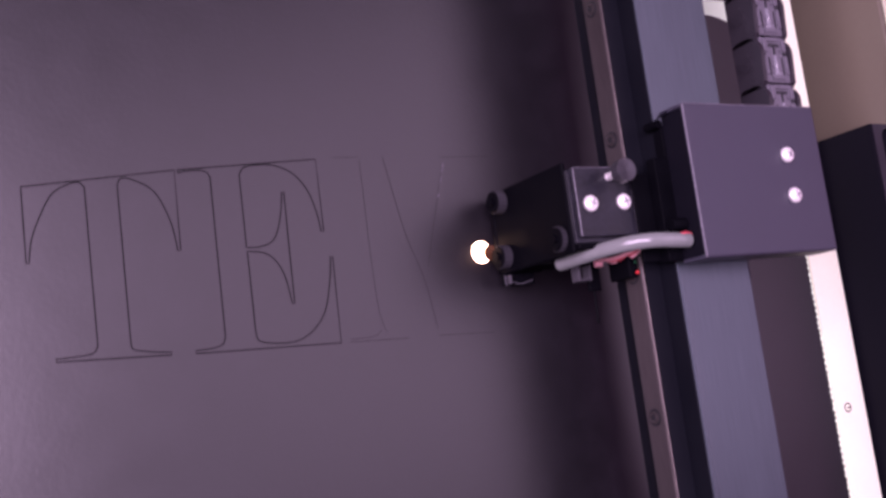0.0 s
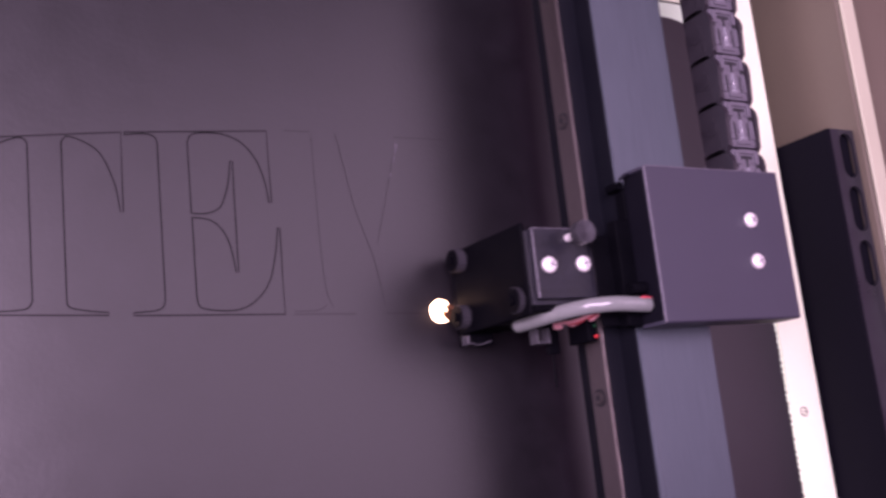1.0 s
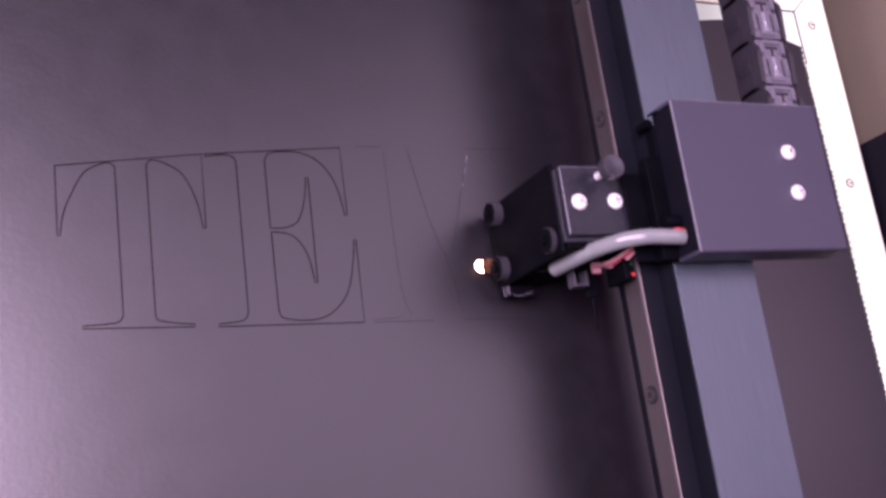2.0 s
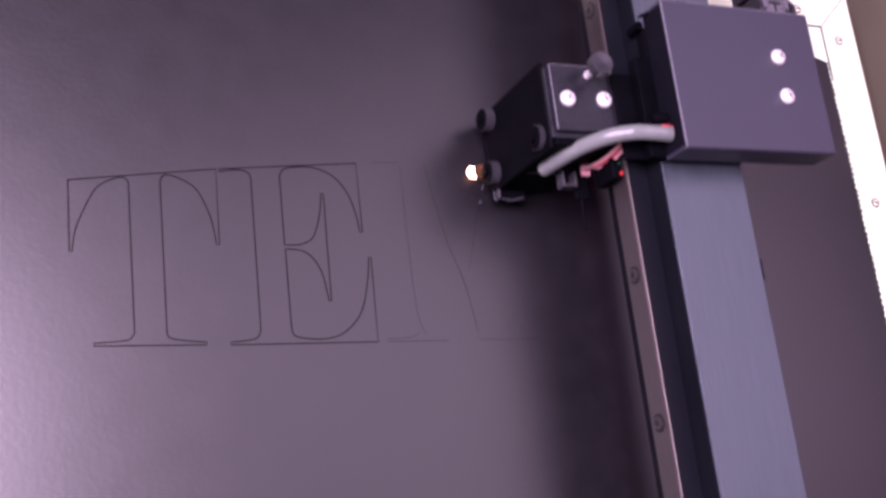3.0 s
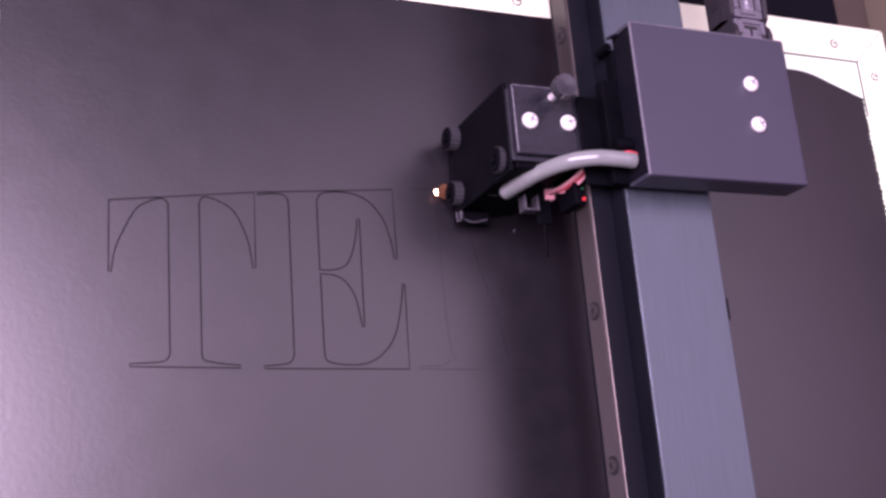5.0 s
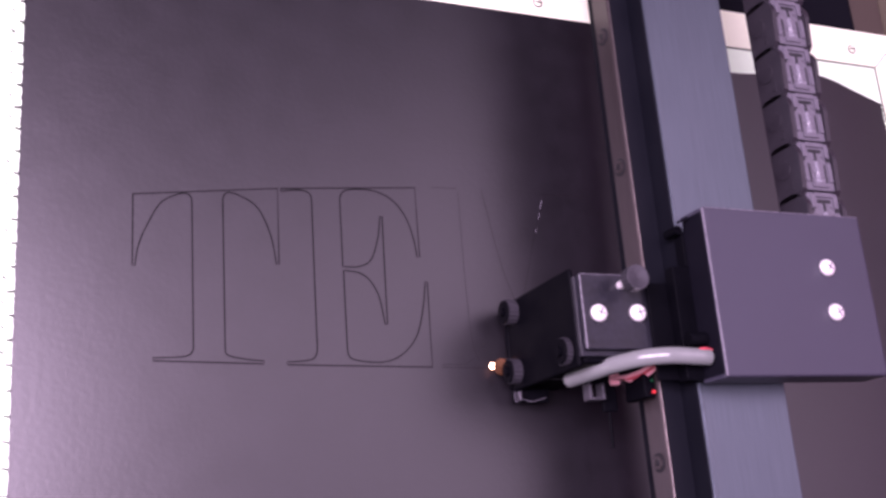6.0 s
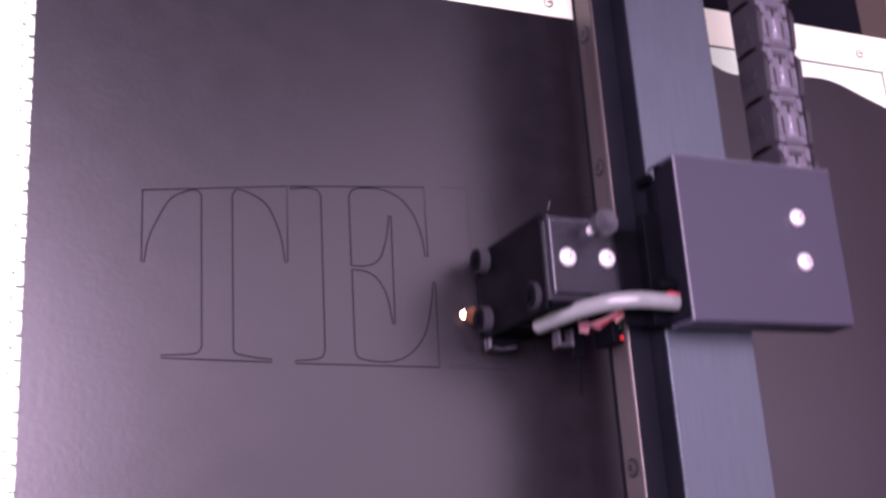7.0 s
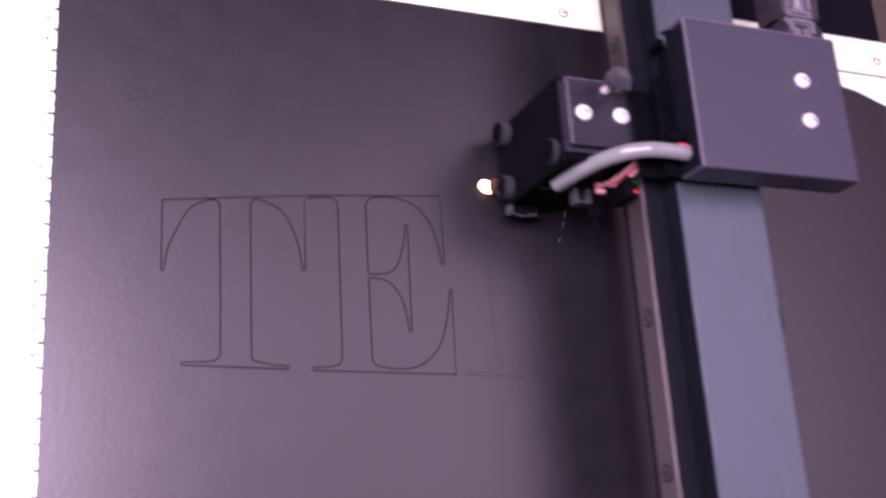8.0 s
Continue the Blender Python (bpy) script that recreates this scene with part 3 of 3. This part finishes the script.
    ts = part("thumbscrew", rod(bmesh.new(), (*screw_axis, 0.0676), (*screw_axis, 0.0764), 0.0017, n=16), CHROME, h, "bright thumbscrew shaft")
    bm = bmesh.new()
    n = 36
    ridge = [(0.0046 + (0.0002 if k % 2 else 0)) for k in range(n)]
    prism(bm, [(screw_axis[0] + r * math.cos(2 * math.pi * k / n), screw_axis[1] + r * math.sin(2 * math.pi * k / n)) for k, r in enumerate(ridge)], 0.0758, 0.0804)
    knob = part("thumb_knob", bm, KNURL, ts, "black knurled knob")
    m = Matrix.Translation((*screw_axis, 0.0803))
    part("turned_face", lathe(bmesh.new(), [(0.0041, 0), (0.0041, 0.0003), (0.0032, 0.0001), (0.0031, 0.0003), (0.0022, 0.0001), (0.0021, 0.0003), (0.0012, 0.0001), (0.0011, 0.0003), (0.0002, 0.0002)], m, 28), KNURL, knob)
    # upright body under the plate; its outer side carries the mirror mount
    body = part("head_body", box(bmesh.new(), -0.0325, -0.0075, -0.0160, 0.0164, 0.0070, 0.0630, 0.0012), HOUSING, h, "upright black body of the head")
    part("cooling_groove", box(bmesh.new(), -0.0300, -0.0100, -0.0164, -0.0159, 0.0300, 0.0310), HOLE, body)
    # mirror mount: an upright plate with three knurled adjusting knobs, their axes along x
    mount = part("mirror_mount", box(bmesh.new(), -0.0348, -0.0326, -0.0172, 0.0206, 0.0062, 0.0622, 0.0010), HOUSING, h, "upright black mirror mount")
    n = 40
    for kx, ky, kz, r in ((-0.0398, 0.0150, 0.0142, 0.0050), (-0.0394, -0.0097, 0.0125, 0.0050), (-0.0376, -0.0100, 0.0546, 0.0051)):
        m = Matrix.Translation((kx, ky, kz)) @ Matrix.Rotation(radians(90), 4, "Y")
        kb = bmesh.new()
        ring = [((r + (0.00028 if k % 2 else 0)) * math.cos(2 * math.pi * k / n), (r + (0.00028 if k % 2 else 0)) * math.sin(2 * math.pi * k / n)) for k in range(n)]
        prism(kb, ring, 0.0005, 0.0048)
        bmesh.ops.transform(kb, matrix=m, verts=kb.verts)
        knob = part("adjusting_knob", kb, KNURL, mount, "black knurled knob")
        # End face blacker than the rim: the shade on it is coloured in.
        part("shaded_knob_face", lathe(bmesh.new(), [(r * 0.99, 0.0004), (r * 0.93, -0.0003), (r * 0.45, -0.0003), (r * 0.40, 0.0001)], m, 28), HOUSING, knob)
        part("adjusting_screw", rod(bmesh.new(), m @ Vector((0, 0, -0.0014)), m @ Vector((0, 0, 0.0060)), 0.0019, n=14), HOUSING, knob)
    # shroud round the nozzle, close over the card
    shroud = part("air_shroud", box(bmesh.new(), -0.0354, -0.0120, -0.0165, 0.0190, 0.0036, 0.0066, 0.0012), HOUSING, h)
    part("nozzle", lathe(bmesh.new(), [(0.0012, 0.0012), (0.0026, 0.0020), (0.0036, 0.0036), (0.0036, 0.0044)], Matrix.Translation((-0.0378, -0.0062, 0)), 24), COPPER, shroud, "copper-coloured nozzle tip")
    # the burning spark: a small cone of glare that rises and dies down at the cut
    global SPARK
    SPARK = part("laser_spot", lathe(bmesh.new(), [(0.0080, 0.0), (0.0073, 0.0020), (0.0059, 0.0040), (0.0041, 0.0060), (0.0022, 0.0080), (0.0004, 0.0092)], Matrix.Translation((-0.0402, -0.0050, 0)), 28), GLOW, h, "glaring white laser spot", True)
    # clamp below the lower knob, with rubbed edges
    clamp = part("clamp_plate", box(bmesh.new(), -0.0368, -0.0210, -0.0225, -0.0172, 0.0085, 0.0115, 0.0004), HOUSING, h)
    part("worn_edge", hose(bmesh.new(), [(-0.0366, -0.0180, 0.0116), (-0.0364, -0.0222, 0.0116), (-0.0330, -0.0212, 0.0116), (-0.0290, -0.0222, 0.0116), (-0.0222, -0.0206, 0.0116)], 0.00020, 6, 4), WORN, clamp)
    part("clamp_ear", box(bmesh.new(), -0.0362, -0.0350, -0.0222, -0.0182, 0.0116, 0.0150, 0.0003), KNURL, clamp)
    # air hose and wires
    bm = hose(bmesh.new(), [(0.0096, -0.0174, 0.0812), (0.0030, -0.0170, 0.0810), (-0.0060, -0.0163, 0.0790), (-0.0140, -0.0162, 0.0735), (-0.0205, -0.0168, 0.0640), (-0.0248, -0.0178, 0.0515), (-0.0268, -0.0184, 0.0405)], 0.0032, 16)
    tube = part("air_hose", bm, TUBE, h, "milky silicone air hose", True)
    part("hose_mouth", rod(bmesh.new(), (-0.0268, -0.0184, 0.0410), (-0.0270, -0.0186, 0.0400), 0.0026, n=16), HOLE, tube)
    for k in range(3):
        o = 0.0013 * k
        bm = hose(bmesh.new(), [(-0.0050 + o * 1.2, -0.0165, 0.0680), (-0.0062 + o, -0.0184 - o * 0.5, 0.0600), (-0.0070 + o * 0.7, -0.0190 - o * 0.6, 0.0520), (-0.0076 + o * 0.5, -0.0184, 0.0450), (-0.0078 + o * 0.8, -0.0182, 0.0412)], 0.0008, 8)
        part("wire", bm, PINK if k != 1 else RED, h, "thin pale red wire" if k != 1 else "thin red wire", True)
    part("plug", box(bmesh.new(), -0.0086, -0.0044, -0.0206, -0.0158, 0.0366, 0.0416, 0.0006), PINK, h, "pale red plug")
    part("wire", hose(bmesh.new(), [(0.0104, -0.0150, 0.0826), (0.0066, -0.0146, 0.0832), (0.0036, -0.0152, 0.0826)], 0.0006, 8), RED, h, "thin red wire", True)
    part("grommet", rod(bmesh.new(), (0.0024, -0.0104, 0.0800), (0.0096, -0.0104, 0.0805), 0.0026, n=16), HOUSING, h)
    # limit switch with its lamps beside the rail
    switch = part("limit_switch", box(bmesh.new(), -0.0058, -0.0012, -0.0286, -0.0170, 0.0460, 0.0600, 0.0006), HOUSING, h)
    part("indicator_lamp", rod(bmesh.new(), (-0.0022, -0.0266, 0.0599), (-0.0022, -0.0266, 0.0608), 0.0007, n=10), RED_LED, switch, "small glowing red lamp")
    part("indicator_lamp", rod(bmesh.new(), (-0.0024, -0.0222, 0.0599), (-0.0024, -0.0222, 0.0607), 0.0005, n=10), GREEN_LED, switch, "small dim green lamp")
    part("stop_rod", rod(bmesh.new(), (-0.0095, -0.0300, 0.0390), (-0.0097, -0.0450, 0.0388), 0.0006, n=12), HOUSING, h)
    part("rod_bracket", box(bmesh.new(), -0.0125, -0.0060, -0.0310, -0.0155, 0.0380, 0.0400, 0.0004), HOUSING, h)
    # open clip beside the hose's end
    ring = bmesh.new()
    for x0_, x1_, y0_, y1_ in ((-0.0206, -0.0196, -0.0268, -0.0202), (-0.0148, -0.0138, -0.0268, -0.0202), (-0.0196, -0.0148, -0.0268, -0.0258)):
        box(ring, x0_, x1_, y0_, y1_, 0.0390, 0.0446, 0.0002)
    part("hose_clip", ring, KNURL, h, "dark open clip")
    part("clip_arm", box(bmesh.new(), -0.0206, -0.0138, -0.0202, -0.0158, 0.0390, 0.0420, 0.0003), HOUSING, h)
    return h


HEAD = laser_head()


# ---- the room round the machine ----
def room():
    bm = bmesh.new()
    box(bm, -3.0, -2.9, -3.0, 3.0, -0.0750, 2.0)
    tagged(part("wall_west", bm, WALL), "plain workshop wall", "wall", kind="structure")
    # Out of view: a red reflector added to tint the card's right side.
    tagged(part("bounce_wall", box(bmesh.new(), 1.7, 1.8, -3.0, 3.0, -0.0750, 2.4), BOUNCE), "unseen red wall added to redden the reflection on the card", "wall", kind="structure")


room()


# ---- what moves: the gantry goes sideways, head and chain with it and along it ----
GX = [(0, 0.2340), (0.2, 0.2342), (0.5, 0.2348), (0.7, 0.2467), (0.9, 0.2446), (1, 0.2335), (1.2, 0.2135), (1.4, 0.2073), (1.5, 0.2073), (1.7, 0.2179), (2, 0.2186), (2.2, 0.2196), (2.55, 0.2255), (2.9, 0.2160), (3.3, 0.2092), (3.5, 0.2050), (4, 0.1957), (4.2, 0.1932), (4.3, 0.1896), (4.5, 0.1862), (4.7, 0.1827), (4.9, 0.1805), (5.05, 0.1785), (5.8, 0.1771), (5.9, 0.1818), (6, 0.1879), (6.2, 0.1897), (6.3, 0.1861), (6.5, 0.1633), (6.8, 0.1622), (7, 0.1731), (7.2, 0.1733), (7.3, 0.1735), (7.5, 0.1694), (7.7, 0.1616), (7.8, 0.1614), (8, 0.1808)]
HY = [(0, -0.0284), (0.2, -0.0424), (0.5, -0.0616), (0.7, -0.0617), (0.9, -0.0637), (1, -0.0642), (1.2, -0.0662), (1.4, -0.0642), (1.5, -0.0624), (1.7, -0.0583), (2, -0.0403), (2.2, -0.0203), (2.55, 0.0150), (2.9, 0.0165), (3.3, -0.0213), (3.5, -0.0409), (4, -0.0633), (4.2, -0.0475), (4.3, -0.0361), (4.5, -0.0159), (4.7, 0.0000), (4.9, 0.0150), (5.05, 0.0155), (5.8, -0.0475), (5.9, -0.0622), (6, -0.0631), (6.2, -0.0638), (6.3, -0.0621), (6.5, -0.0625), (6.8, -0.0620), (7, -0.0408), (7.2, -0.0205), (7.3, -0.0048), (7.5, 0.0217), (7.7, 0.0207), (7.8, 0.0220), (8, 0.0217)]


def motions():
    walk(GANTRY, [(t, pose(x, 0, 0)) for t, x in GX])
    for thing in (HEAD, CHAIN_THING):
        walk(thing, [(t, pose(x, y, 0)) for (t, x), (_, y) in zip(GX, HY)])
    # the spark's height over the card, flaring while the beam cuts
    walk(SPARK, [(t, pose(0, 0, z)) for t, z in (
        (0.0, -0.0050), (0.3, -0.0050), (0.6, -0.0032), (0.9, 0.0), (0.96, -0.0020), (1.0, -0.0050), (1.08, -0.0074), (1.3, -0.0080),
        (1.5, -0.0070), (1.8, -0.0074), (3.5, -0.0074), (4.0, -0.0086), (4.5, -0.0086), (6.0, -0.0086), (7.0, -0.0085), (7.6, -0.0084), (8.0, -0.0072))])


motions()
